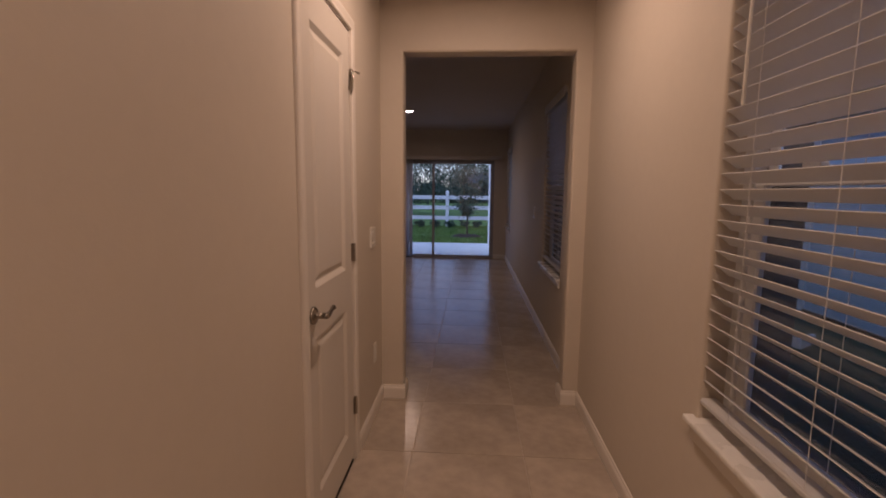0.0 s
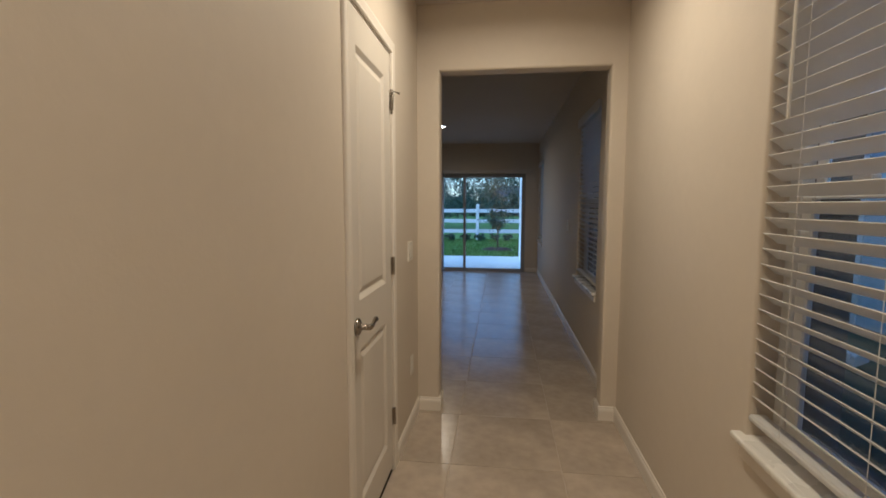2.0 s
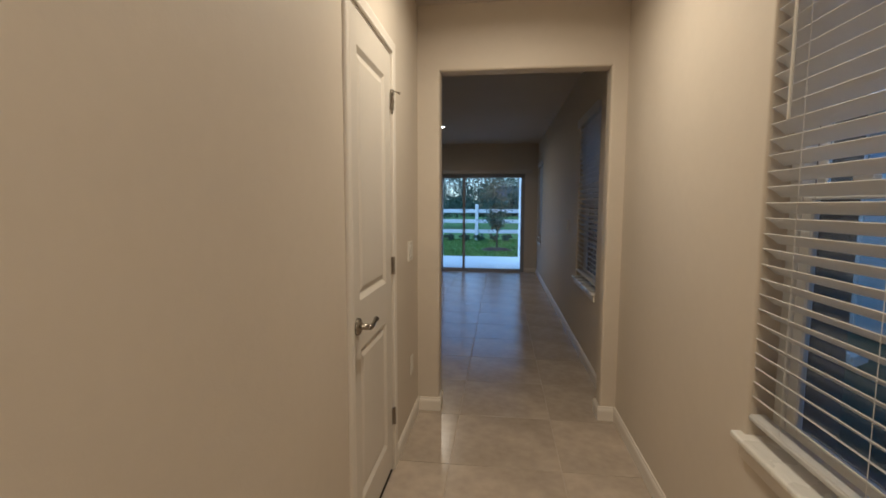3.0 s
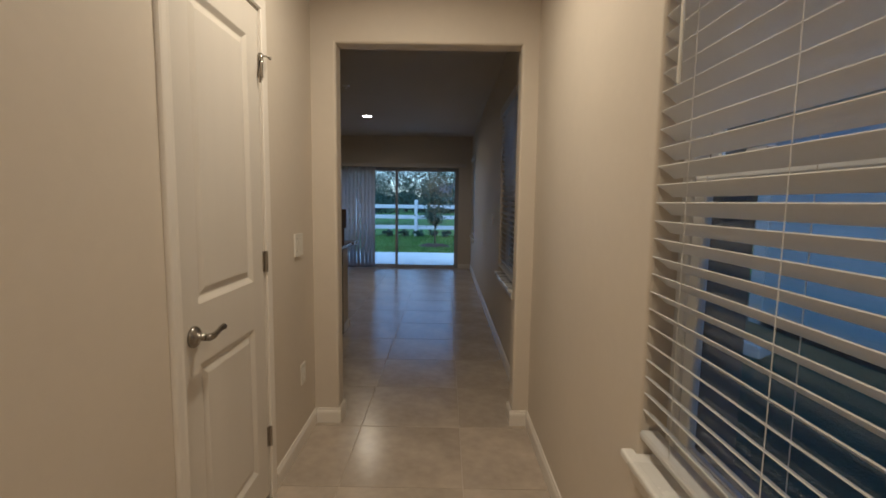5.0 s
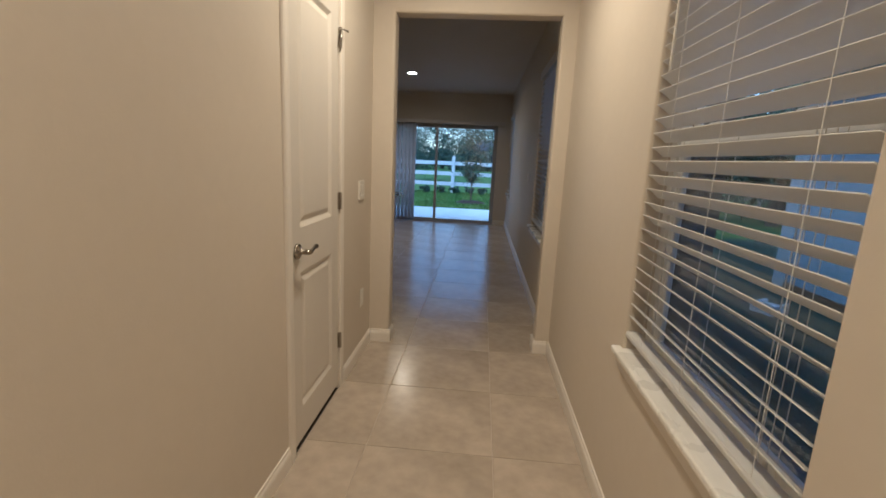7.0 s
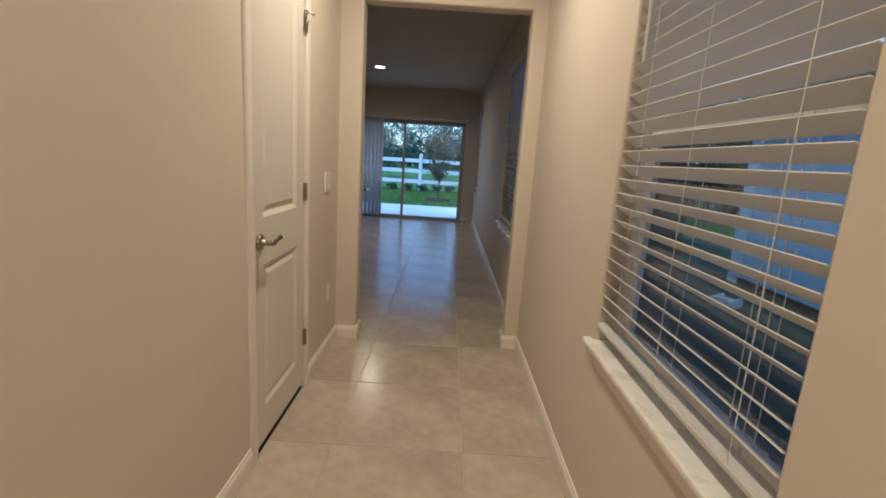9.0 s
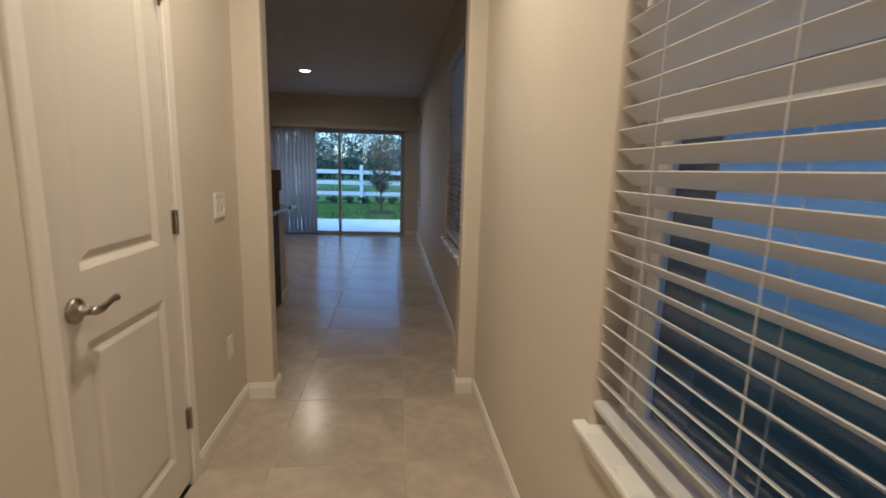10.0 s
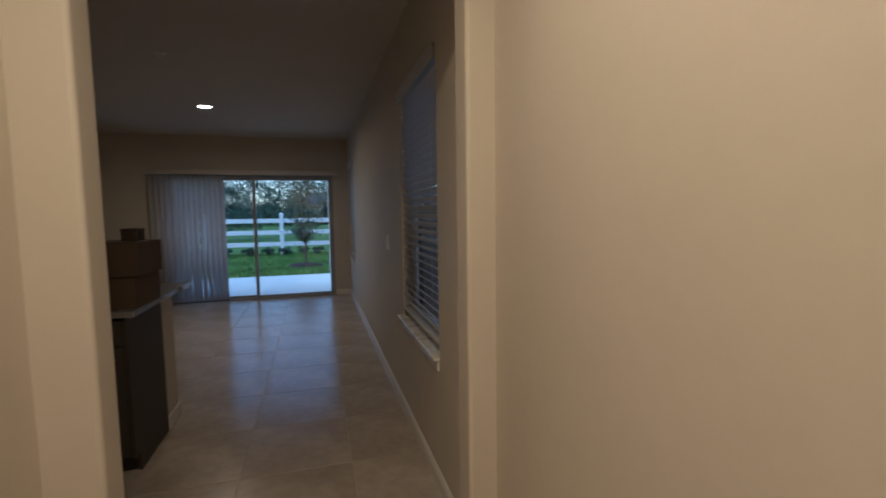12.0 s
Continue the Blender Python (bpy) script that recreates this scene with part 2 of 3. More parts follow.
# ---- the shell ----
XL, XR = -0.18, 1.12          # hall walls
Y0, YH0, YH1, YF = -1.7, 3.15, 3.275, 9.76
RL = -4.4                     # far side of the great room
DOOR_Y0, DOOR_Y1, DOOR_TOP = 1.795, 2.42, 2.125
WIN_Z0, WIN_Z1 = 0.70, 2.21
WINDOWS = [(0.73, 1.62), (3.90, 4.84), (8.72, 9.60)]
OPEN_X0, OPEN_X1, OPEN_TOP = -0.035, 1.022, 2.243
SLIDE_X0, SLIDE_X1, SLIDE_TOP = -1.66, 0.86, 2.04

wall_x("wall_east", XR, XR + 0.13, Y0, YF, -0.06, CEIL, [(a, b, WIN_Z0 - 0.03, WIN_Z1) for a, b in WINDOWS], "beige painted plaster wall with three windows")
wall_x("wall_east_outside", XR + 0.135, XR + 0.25, Y0, YF + 0.2, -0.06, CEIL + 0.3, [(a + 0.01, b - 0.01, WIN_Z0 - 0.02, WIN_Z1 - 0.01) for a, b in WINDOWS], "tan stucco outer face of the wall", STUCCO, 0.0)
wall_x("wall_west", XL - 0.115, XL, Y0, YH0, -0.06, CEIL, [(DOOR_Y0 - 0.02, DOOR_Y1 + 0.02, -0.06, DOOR_TOP + 0.02)], "beige painted hall wall with a closet doorway", bevel=0.0)
wall_y("wall_opening", YH0, YH1, RL, XR, -0.06, CEIL, [(OPEN_X0, OPEN_X1, -0.06, OPEN_TOP)], "beige painted wall with a square-headed opening", bevel=0.014)
wall_y("wall_south", Y0 - 0.12, Y0, XL - 0.9, XR + 0.2, -0.06, CEIL, [], "plain beige painted wall at the hall's end")
wall_y("wall_north", YF, YF + 0.18, RL, XR + 0.13, -0.06, CEIL, [(SLIDE_X0, SLIDE_X1, -0.06, SLIDE_TOP)], "beige painted wall with a sliding glass door", bevel=0.0)
wall_x("wall_great_room_west", RL - 0.12, RL, YH0, YF + 0.18, -0.06, CEIL, [], "plain beige painted wall of the great room")
wall_x("wall_closet", XL - 0.9, XL - 0.8, Y0, YH0, -0.06, CEIL, [], "plain closet wall behind the door")
# Overhang out of view, added only to cut sky light in the side yard.
tagged(obj("eave", one(XR + 0.252, XR + 0.80, Y0 - 0.12, YF + 0.2, CEIL + 0.02, CEIL + 0.16, 0.01), TRIM), "unseen roof eave added to keep sky light off the side yard", "eave", kind="structure")
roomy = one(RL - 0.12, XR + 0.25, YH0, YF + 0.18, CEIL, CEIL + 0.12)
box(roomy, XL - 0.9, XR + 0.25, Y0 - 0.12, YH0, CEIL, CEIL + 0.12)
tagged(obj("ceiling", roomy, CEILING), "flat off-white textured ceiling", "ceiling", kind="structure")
slab = one(RL - 0.1, XR + 0.1, YH0, YF + 0.1, -0.05, -0.003)
box(slab, XL - 0.85, XR + 0.1, Y0 - 0.1, YH0, -0.05, -0.003)
floor = tagged(obj("floor", slab, GROUT), "beige porcelain tile floor with grey grout", "floor", kind="structure")


def baseboard(x0, y0, x1, y1, nx, ny):
    """A moulded board along a wall from one end to the other; (nx, ny) points into the room."""
    prof = [(0, 0), (0.013, 0), (0.013, 0.062), (0.0105, 0.074), (0.0065, 0.080), (0.0055, 0.090), (0, 0.092)]
    bm = bmesh.new()
    ends = [[bm.verts.new((x + nx * d, y + ny * d, z)) for d, z in prof] for x, y in ((x0, y0), (x1, y1))]
    for i in range(len(prof)):
        k = (i + 1) % len(prof)
        bm.faces.new((ends[0][i], ends[0][k], ends[1][k], ends[1][i]))
    bm.faces.new(ends[0]), bm.faces.new(ends[1][::-1])
    bmesh.ops.recalc_face_normals(bm, faces=bm.faces)
    tagged(obj("baseboard", bm, TRIM), "white moulded baseboard along the wall", "baseboard", "baseboards", "structure")


baseboard(XR, Y0, XR, YH0, -1, 0)
baseboard(XR, YH1, XR, YF, -1, 0)
baseboard(XL, Y0, XL, DOOR_Y0 - 0.067, 1, 0)
baseboard(XL, DOOR_Y1 + 0.067, XL, YH0, 1, 0)
baseboard(XL + 0.013, YH0, OPEN_X0 + 0.013, YH0, 0, -1)
baseboard(OPEN_X0, YH0, OPEN_X0, YH1, 1, 0)
baseboard(OPEN_X1, YH0, OPEN_X1, YH1, -1, 0)
baseboard(OPEN_X1 - 0.013, YH0, XR - 0.013, YH0, 0, -1)
baseboard(RL, YH1, OPEN_X0 + 0.013, YH1, 0, 1)
baseboard(OPEN_X1 - 0.013, YH1, XR - 0.013, YH1, 0, 1)
baseboard(SLIDE_X1 + 0.01, YF, XR - 0.013, YF, 0, -1)
baseboard(RL, YF, SLIDE_X0 - 0.01, YF, 0, -1)

# ---- windows with their sills ----


def window(name, y0, y1):
    w = thing(name, XR, y0, WIN_Z0, "white vinyl single-hung window in a plain reveal", "window", "windows", "structure")
    wd, h = y1 - y0, WIN_Z1 - WIN_Z0
    mid = 0.735

    def ring(a0, a1, b0, b1, d0, d1, t):
        us, zs = [a0, a0 + t, a1 - t, a1], [b0, b0 + t, b1 - t, b1]
        return sheet_with_holes(us, zs, lambda u, z: not (us[1] < u < us[2] and zs[1] < z < zs[2]), lambda u, z, d: (d, u, z), d0, d1, 0.004, 1)

    part("window_frame", ring(0.001, wd - 0.001, -0.020, h - 0.001, 0.070, 0.1085, 0.045), VINYL, w)
    low = part("lower_sash", ring(0.046, wd - 0.046, 0.026, mid + 0.02, 0.078, 0.102, 0.042), VINYL, w)
    upp = part("upper_sash", ring(0.046, wd - 0.046, mid - 0.017, h - 0.046, 0.1095, 0.126, 0.036), VINYL, w)
    for sash, z0, z1, x in ((low, 0.065, mid - 0.018, 0.09), (upp, mid + 0.012, h - 0.08, 0.116)):
        p = part("pane", one(x - 0.002, x + 0.002, 0.082, wd - 0.082, z0, z1), GLASS, sash, "clear glass pane")
        p.visible_shadow = False
    scr = part("screen_frame", ring(0.050, wd - 0.050, 0.026, mid + 0.01, 0.1035, 0.1085, 0.030), BRONZE, w, "dark insect screen frame")
    part("screen_mesh", one(0.106, 0.1065, 0.075, wd - 0.075, 0.05, mid - 0.015), SCREEN, scr, "fine dark insect screen")
    for y in (wd * 0.3, wd * 0.7):
        part("sash_lock", one(0.066, 0.088, y - 0.03, y + 0.03, mid + 0.0205, mid + 0.034, 0.004), VINYL, low)
    bm = one(-0.036, -0.0005, -0.031, wd + 0.031, -0.022, 0.0, 0.007, 3)
    box(bm, -0.016, 0.0695, 0.0005, wd - 0.0005, -0.0215, 0.0004)
    part("window_sill", bm, MARBLE, w, "white marble window sill with a rounded nosing")
    part("sill_apron", one(-0.014, -0.0005, -0.018, wd + 0.018, -0.075, -0.0225, 0.004), TRIM, w)
    return w


def slat_mesh(length):
    bm = bmesh.new()
    n, wdt, th = 6, 0.050, 0.0026
    rows = []
    for i in range(n + 1):
        s = (i / n - 0.5) * wdt
        c = 0.0022 * (1 - (2 * i / n - 1) ** 2)
        rows.append([bm.verts.new((s, y, c + d)) for y in (0, length) for d in (0, th)])
    for a, b in zip(rows, rows[1:]):
        for p, q in ((0, 1), (1, 3), (3, 2), (2, 0)):
            bm.faces.new((a[p], a[q], b[q], b[p]))
    bm.faces.new((rows[0][0], rows[0][2], rows[0][3], rows[0][1]))
    bm.faces.new((rows[-1][0], rows[-1][1], rows[-1][3], rows[-1][2]))
    bmesh.ops.recalc_face_normals(bm, faces=bm.faces)
    me = bpy.data.meshes.new("slat")
    bm.to_mesh(me)
    bm.free()
    me.materials.append(SLAT)
    return me


PITCH, TILT = 0.0446, 35.5


def blind(y0, y1, label, rise=0.050, extra=True, tilt=TILT):
    """A two-inch horizontal blind mounted inside the reveal."""
    wd, h = y1 - y0, WIN_Z1 - WIN_Z0
    bl = thing("window_blind", XR + 0.024, y0, WIN_Z0, label, "window blind", "window blinds")
    part("headrail", one(-0.028, 0.028, 0.006, wd - 0.006, h - 0.05, h - 0.002, 0.003), SLAT, bl)
    part("valance", one(-0.045, -0.036, -0.006, wd + 0.006, h - 0.075, h + 0.004, 0.003), SLAT, bl, "white valance strip")
    rail = part("bottom_rail", one(-0.026, 0.026, 0.004, wd - 0.004, rise, rise + 0.015, 0.004), SLAT, bl)
    part("rail_cap", one(-0.022, 0.022, 0.0045, wd - 0.0045, rise + 0.0152, rise + 0.018, 0.001, 1), SLAT, rail)
    for y in (0.12, wd / 2 + 0.002, wd - 0.15):
        part("cord_button", tube(bmesh.new(), [(0, y, rise - 0.004), (0, y, rise + 0.001)], 0.008, 10), PLASTIC, rail)
    me = slat_mesh(wd - 0.010)
    z = rise + 0.018 + 0.0425
    rng = random.Random(int(y0 * 100))
    while z < h - 0.075:
        share("slat", me, bl, 0, 0.005, z, rng.uniform(-0.06, 0.06), tilt + rng.uniform(-1.2, 1.2), 0)
        z += PITCH
    for y in (0.12, wd / 2 + 0.002, wd - 0.15):
        bm = bmesh.new()
        for x in (-0.021, 0.021):
            tube(bm, [(x, y, rise + 0.01), (x, y, h - 0.05)], 0.0009, 5)
        part("ladder_cord", bm, CORD, bl)
    bm = tube(bmesh.new(), [(-0.030, wd - 0.103, h - 0.07), (-0.031, wd - 0.103, 0.925)], 0.0045, 8)
    part("tilt_wand", bm, PLASTIC, bl, "white tilt wand")
    if extra:
        bm = bmesh.new()
        for k in (0, 0.028, 0.05):
            tube(bm, [(0.03, 0.15 + k, h - 0.05), (0.03, 0.16 + k, 0.30), (0.03, 0.165 + k * 0.9, 0.06)], 0.0012, 5)
        part("lift_cord", bm, CORD, bl)
        part("cord_tassel", tube(bmesh.new(), [(0.03, 0.165, 0.075), (0.03, 0.165, 0.035)], [0.004, 0.008], 8), PLASTIC, bl)
    return bl


for i, (a, b) in enumerate(WINDOWS):
    window("window_%d" % (i + 1), a, b)
blind(*WINDOWS[0], "white horizontal blind with half-tilted slats in the hall window")
blind(*WINDOWS[1], "white horizontal blind with tilted slats in the great room window", extra=False)
blind(*WINDOWS[2], "white horizontal blind in the far window near the corner", extra=False, tilt=60.0)

# ---- the closet door ----
door = thing("door_1", XL, DOOR_Y0, 0, "closed white two-panel closet door in the hall wall", "door", kind="structure")
DW = DOOR_Y1 - DOOR_Y0


def leaf():
    """A moulded leaf: a flat face with two raised panels in sloped grooves."""
    bm = bmesh.new()
    y = [0.003, 0.100, DW - 0.107, DW - 0.003]
    z = [0.028, 0.185, 0.825, 1.020, 1.995, DOOR_TOP - 0.003]
    xf, xb = -0.003, -0.038
    g = {(i, k): bm.verts.new((xf, y[i], z[k])) for i in range(4) for k in range(6)}
    for i in range(3):
        for k in range(5):
            if i == 1 and k in (1, 3):
                prev = [g[i, k], g[i + 1, k], g[i + 1, k + 1], g[i, k + 1]]
                for inset, depth in ((0.004, -0.002), (0.020, -0.012), (0.026, -0.012), (0.048, -0.004), (0.052, -0.0035)):
                    ya, yb, za, zb = y[1] + inset, y[2] - inset, z[k] + inset, z[k + 1] - inset
                    nxt = [bm.verts.new((xf + depth, p, q)) for p, q in ((ya, za), (yb, za), (yb, zb), (ya, zb))]
                    for j in range(4):
                        bm.faces.new((prev[j], prev[(j + 1) % 4], nxt[(j + 1) % 4], nxt[j]))
                    prev = nxt
                bm.faces.new(prev)
            else:
                bm.faces.new((g[i, k], g[i + 1, k], g[i + 1, k + 1], g[i, k + 1]))
    back = [bm.verts.new((xb, p, q)) for p, q in ((y[0], z[0]), (y[3], z[0]), (y[3], z[5]), (y[0], z[5]))]
    bm.faces.new(back[::-1])
    loop = [g[i, 0] for i in range(4)]
    bm.faces.new(loop + [back[1], back[0]])
    bm.faces.new([g[3, k] for k in range(6)] + [back[2], back[1]])
    bm.faces.new([g[i, 5] for i in (3, 2, 1, 0)] + [back[3], back[2]])
    bm.faces.new([g[0, k] for k in (5, 4, 3, 2, 1, 0)] + [back[0], back[3]])
    bmesh.ops.recalc_face_normals(bm, faces=bm.faces)
    return bm


# Dark strip on the floor, painting in the shade of the door's undercut.
part("undercut_shade", one(-0.115, -0.004, 0.0, DW, -0.002, 0.0015), BRONZE, door, "dark strip painted as the shade under the door")
leaf_ob = part("door_leaf", leaf(), DOOR, door)
bm = one(-0.115, -0.001, -0.018, -0.001, 0.0, DOOR_TOP, 0.0)
box(bm, -0.115, -0.001, DW + 0.001, DW + 0.018, 0.0, DOOR_TOP)
box(bm, -0.115, -0.001, -0.018, DW + 0.018, DOOR_TOP + 0.001, DOOR_TOP + 0.018)
part("jamb", bm, TRIM, door)


def casing_strip(points):
    """A moulded strip along one side of the doorway; points: two ends on the inner edge and the outward direction."""
    (ya, za), (yb, zb), (ny, nz), (ma, mb) = points
    prof = [(0.0, 0.0), (0.0, 0.007), (0.005, 0.011), (0.016, 0.0095), (0.042, 0.0125), (0.052, 0.0110), (0.0565, 0.007), (0.058, 0.003), (0.058, 0.0)]
    bm = bmesh.new()
    dy, dz = (yb - ya), (zb - za)
    ln = math.hypot(dy, dz)
    dy, dz = dy / ln, dz / ln
    rows = [[bm.verts.new((d, y + ny * s + dy * m * s, z + nz * s + dz * m * s)) for s, d in prof] for (y, z, m) in ((ya, za, ma), (yb, zb, mb))]
    n = len(prof)
    for i in range(n):
        bm.faces.new((rows[0][i], rows[0][(i + 1) % n], rows[1][(i + 1) % n], rows[1][i]))
    bm.faces.new(rows[0]), bm.faces.new(rows[1][::-1])
    bmesh.ops.recalc_face_normals(bm, faces=bm.faces)
    return bm


T = DOOR_TOP + 0.008
part("casing", casing_strip(((-0.008, 0), (-0.008, T), (-1, 0), (0, 1))), TRIM, door)
part("casing", casing_strip(((DW + 0.008, 0), (DW + 0.008, T), (1, 0), (0, 1))), TRIM, door)
part("casing", casing_strip(((-0.008, T), (DW + 0.008, T), (0, 1), (-1, 1))), TRIM, door)
for z in (0.297, 1.09, 1.905):
    hg = part("hinge", tube(bmesh.new(), [(0.007, DW + 0.006, z - 0.045), (0.007, DW + 0.006, z + 0.045)], 0.0078, 10), HINGE, door, "satin nickel hinge")
    part("hinge_leaf", one(-0.0035, 0.0015, DW - 0.010, DW + 0.014, z - 0.044, z + 0.044, 0.0008, 1), HINGE, hg)
bm = tube(bmesh.new(), [(0.007, DW, 1.925), (0.007, DW, 1.955)], 0.009, 10)
tube(bm, [(0.007, DW, 1.945), (0.022, DW + 0.018, 1.95), (0.036, DW + 0.022, 1.943)], 0.0035, 8)
tube(bm, [(0.034, DW + 0.021, 1.943), (0.042, DW + 0.024, 1.942)], 0.0065, 10)
tube(bm, [(0.007, DW, 1.945), (0.020, DW - 0.014, 1.93), (0.014, DW - 0.022, 1.88), (0.010, DW - 0.018, 1.835)], 0.0042, 8)
part("hinge_pin_stop", bm, NICKEL, door, "nickel hinge-pin door stop", True)
HZ, HY = 0.925, 0.062
bm = tube(bmesh.new(), [(-0.003, HY, HZ), (0.003, HY, HZ), (0.008, HY, HZ), (0.012, HY, HZ), (0.014, HY, HZ), (0.022, HY, HZ), (0.040, HY, HZ)], [0.034, 0.034, 0.031, 0.024, 0.014, 0.0115, 0.0115], 28)
hnd = part("door_handle", bm, NICKEL, door, "dark satin nickel lever handle", True)
bm = tube(bmesh.new(), [(0.045, HY - 0.012, HZ), (0.047, HY, HZ), (0.048, HY + 0.025, HZ - 0.003), (0.047, HY + 0.055, HZ + 0.002), (0.046, HY + 0.082, HZ + 0.008), (0.046, HY + 0.098, HZ + 0.008), (0.046, HY + 0.106, HZ + 0.006)], [0.008, 0.0125, 0.0105, 0.008, 0.0085, 0.011, 0.006], 14)
part("lever", bm, NICKEL, hnd, "", True)

# ---- plates, lamps and ceiling fittings ----


def plate(name, y, z, gangs, label, outlet=False):
    p = thing(name, XL, y, z, label, "wall plate")
    wd = 0.072 + 0.046 * (gangs - 1)
    if outlet:
        part("cover", one(0.0, 0.0065, -wd / 2, wd / 2, -0.058, 0.058, 0.0035), PLASTIC, p)
    else:
        cs = [(g - (gangs - 1) / 2) * 0.046 for g in range(gangs)]
        us = [-wd / 2] + [c + s for c in cs for s in (-0.0185, 0.0185)] + [wd / 2]
        inside = lambda u, z: abs(z) < 0.036 and any(abs(u - c) < 0.0185 for c in cs)
        part("cover", sheet_with_holes(us, [-0.058, -0.036, 0.036, 0.058], lambda u, z: not inside(u, z), lambda u, z, d: (d, u, z), 0.0, 0.009, 0.0015, 2), PLASTIC, p)
        # Dark sheet whose colour stands in for shade in the rocker gaps.
        part("gap_shade", one(0.0005, 0.002, -wd / 2 + 0.004, wd / 2 - 0.004, -0.050, 0.050), BRONZE, p, "dark sheet painted as shade in the gaps around the rockers")
    for g in range(gangs):
        c = (g - (gangs - 1) / 2) * 0.046
        if outlet:
            for s in (-0.019, 0.019):
                part("socket", one(0.006, 0.0085, c - 0.015, c + 0.015, s - 0.013, s + 0.013, 0.004), PLASTIC, p)
        else:
            bm = one(0.003, 0.0095, c - 0.0165, c + 0.0165, -0.034, 0.034, 0.002)
            bmesh.ops.rotate(bm, verts=bm.verts, cent=(0.006, 0, 0), matrix=Matrix.Rotation(radians(6), 3, "Y"))
            part("rocker", bm, PLASTIC, p)
    return p


plate("light_switch", 2.872, 1.12, 2, "white double rocker light switch on the hall wall")
plate("wall_outlet", 2.915, 0.40, 1, "white wall outlet low on the hall wall", True)
sw = thing("wall_control", XR, 5.44, 1.17, "small white control box on the great room wall", "wall control")
part("base", one(-0.008, -0.0005, -0.04, 0.04, -0.062, 0.062, 0.003), PLASTIC, sw)
part("cover", one(-0.014, -0.0081, -0.035, 0.035, -0.056, 0.056, 0.006), PLASTIC, sw)
part("button", one(-0.0165, -0.0141, -0.012, 0.012, -0.03, 0.0, 0.001), PLASTIC, sw)


def recessed_light(x, y, label):
    r = thing("recessed_light", x, y, CEIL, label, "ceiling light", "recessed lights")
    bm = bmesh.new()
    n = 32
    prof = [(0.067, 0.0), (0.067, -0.006), (0.075, -0.009), (0.088, -0.005), (0.09, 0.0)]
    rings = [[bm.verts.new((q * math.cos(2 * math.pi * k / n), q * math.sin(2 * math.pi * k / n), z)) for k in range(n)] for q, z in prof]
    for a, b in zip(rings, rings[1:]):
        for k in range(n):
            bm.faces.new((a[k], a[(k + 1) % n], b[(k + 1) % n], b[k]))
    bmesh.ops.recalc_face_normals(bm, faces=bm.faces)
    part("trim_ring", bm, PLASTIC, r, "", True)
    part("diffuser", tube(bmesh.new(), [(0, 0, -0.001), (0, 0, -0.006)], 0.0668, 32), LAMPGLOW, r, "glowing round diffuser")
    return r


# Both hall fittings stay out of view; the southern one is assumed.
for x, y in HALL_LAMPS:
    recessed_light(x, y, "lit round recessed light added out of view in the hall ceiling")
recessed_light(*ROOM_LAMP, "lit round recessed light in the great room ceiling")
sp = thing("fire_sprinkler", -0.545, 5.77, CEIL, "small white fire sprinkler head under the ceiling", "sprinkler")
part("escutcheon", tube(bmesh.new(), [(0, 0, 0), (0, 0, -0.006), (0, 0, -0.014)], [0.045, 0.043, 0.02], 20), PLASTIC, sp)
part("head", tube(bmesh.new(), [(0, 0, -0.01), (0, 0, -0.03), (0, 0, -0.032)], [0.008, 0.006, 0.016], 12), PLASTIC, sp)

# ---- the sliding door and its vertical blind ----
slide = thing("sliding_door", SLIDE_X0, YF, 0, "closed grey-framed two-panel sliding glass door", "door", kind="structure")
SW = SLIDE_X1 - SLIDE_X0


def ring_y(x0, x1, z0, z1, d0, d1, t, tb=None):
    tb = tb or t
    us, zs = [x0, x0 + t, x1 - t, x1], [z0, z0 + tb, z1 - t, z1]
    return sheet_with_holes(us, zs, lambda u, z: not (us[1] < u < us[2] and zs[1] < z < zs[2]), lambda u, z, d: (u, d, z), d0, d1, 0.003, 1)


part("frame", ring_y(0.001, SW - 0.001, 0.0, SLIDE_TOP - 0.001, 0.03, 0.13, 0.035, 0.025), ALU, slide)
for x0, x1, d in ((0.036, SW / 2 + 0.025, 0.085), (SW / 2 - 0.025, SW - 0.036, 0.045)):
    pn = part("sliding_panel", ring_y(x0, x1, 0.026, SLIDE_TOP - 0.037, d, d + 0.032, 0.042, 0.035), ALU, slide)
    p = part("pane", one(x0 + 0.04, x1 - 0.04, d + 0.013, d + 0.018, 0.06, SLIDE_TOP - 0.078), GLASS, pn, "clear glass pane")
    p.visible_shadow = False
part("pull_handle", one(SW - 0.072, SW - 0.05, 0.005, 0.046, 0.92, 1.14, 0.006), ALU, slide)

vb = thing("vertical_blind", -1.91, YF, 0, "pale vertical vane blind drawn aside from the sliding door", "window blind")
part("valance", one(0.0, 2.90, -0.115, -0.105, 2.04, 2.108, 0.003), VALANCE, vb, "beige valance over the vertical blind")
bm = one(0.0, 0.010, -0.105, -0.001, 2.04, 2.108, 0.002)
box(bm, 2.89, 2.90, -0.105, -0.001, 2.04, 2.108, 0.002)
box(bm, 0.01, 2.89, -0.075, -0.035, 2.07, 2.10)
part("headrail", bm, VALANCE, vb)


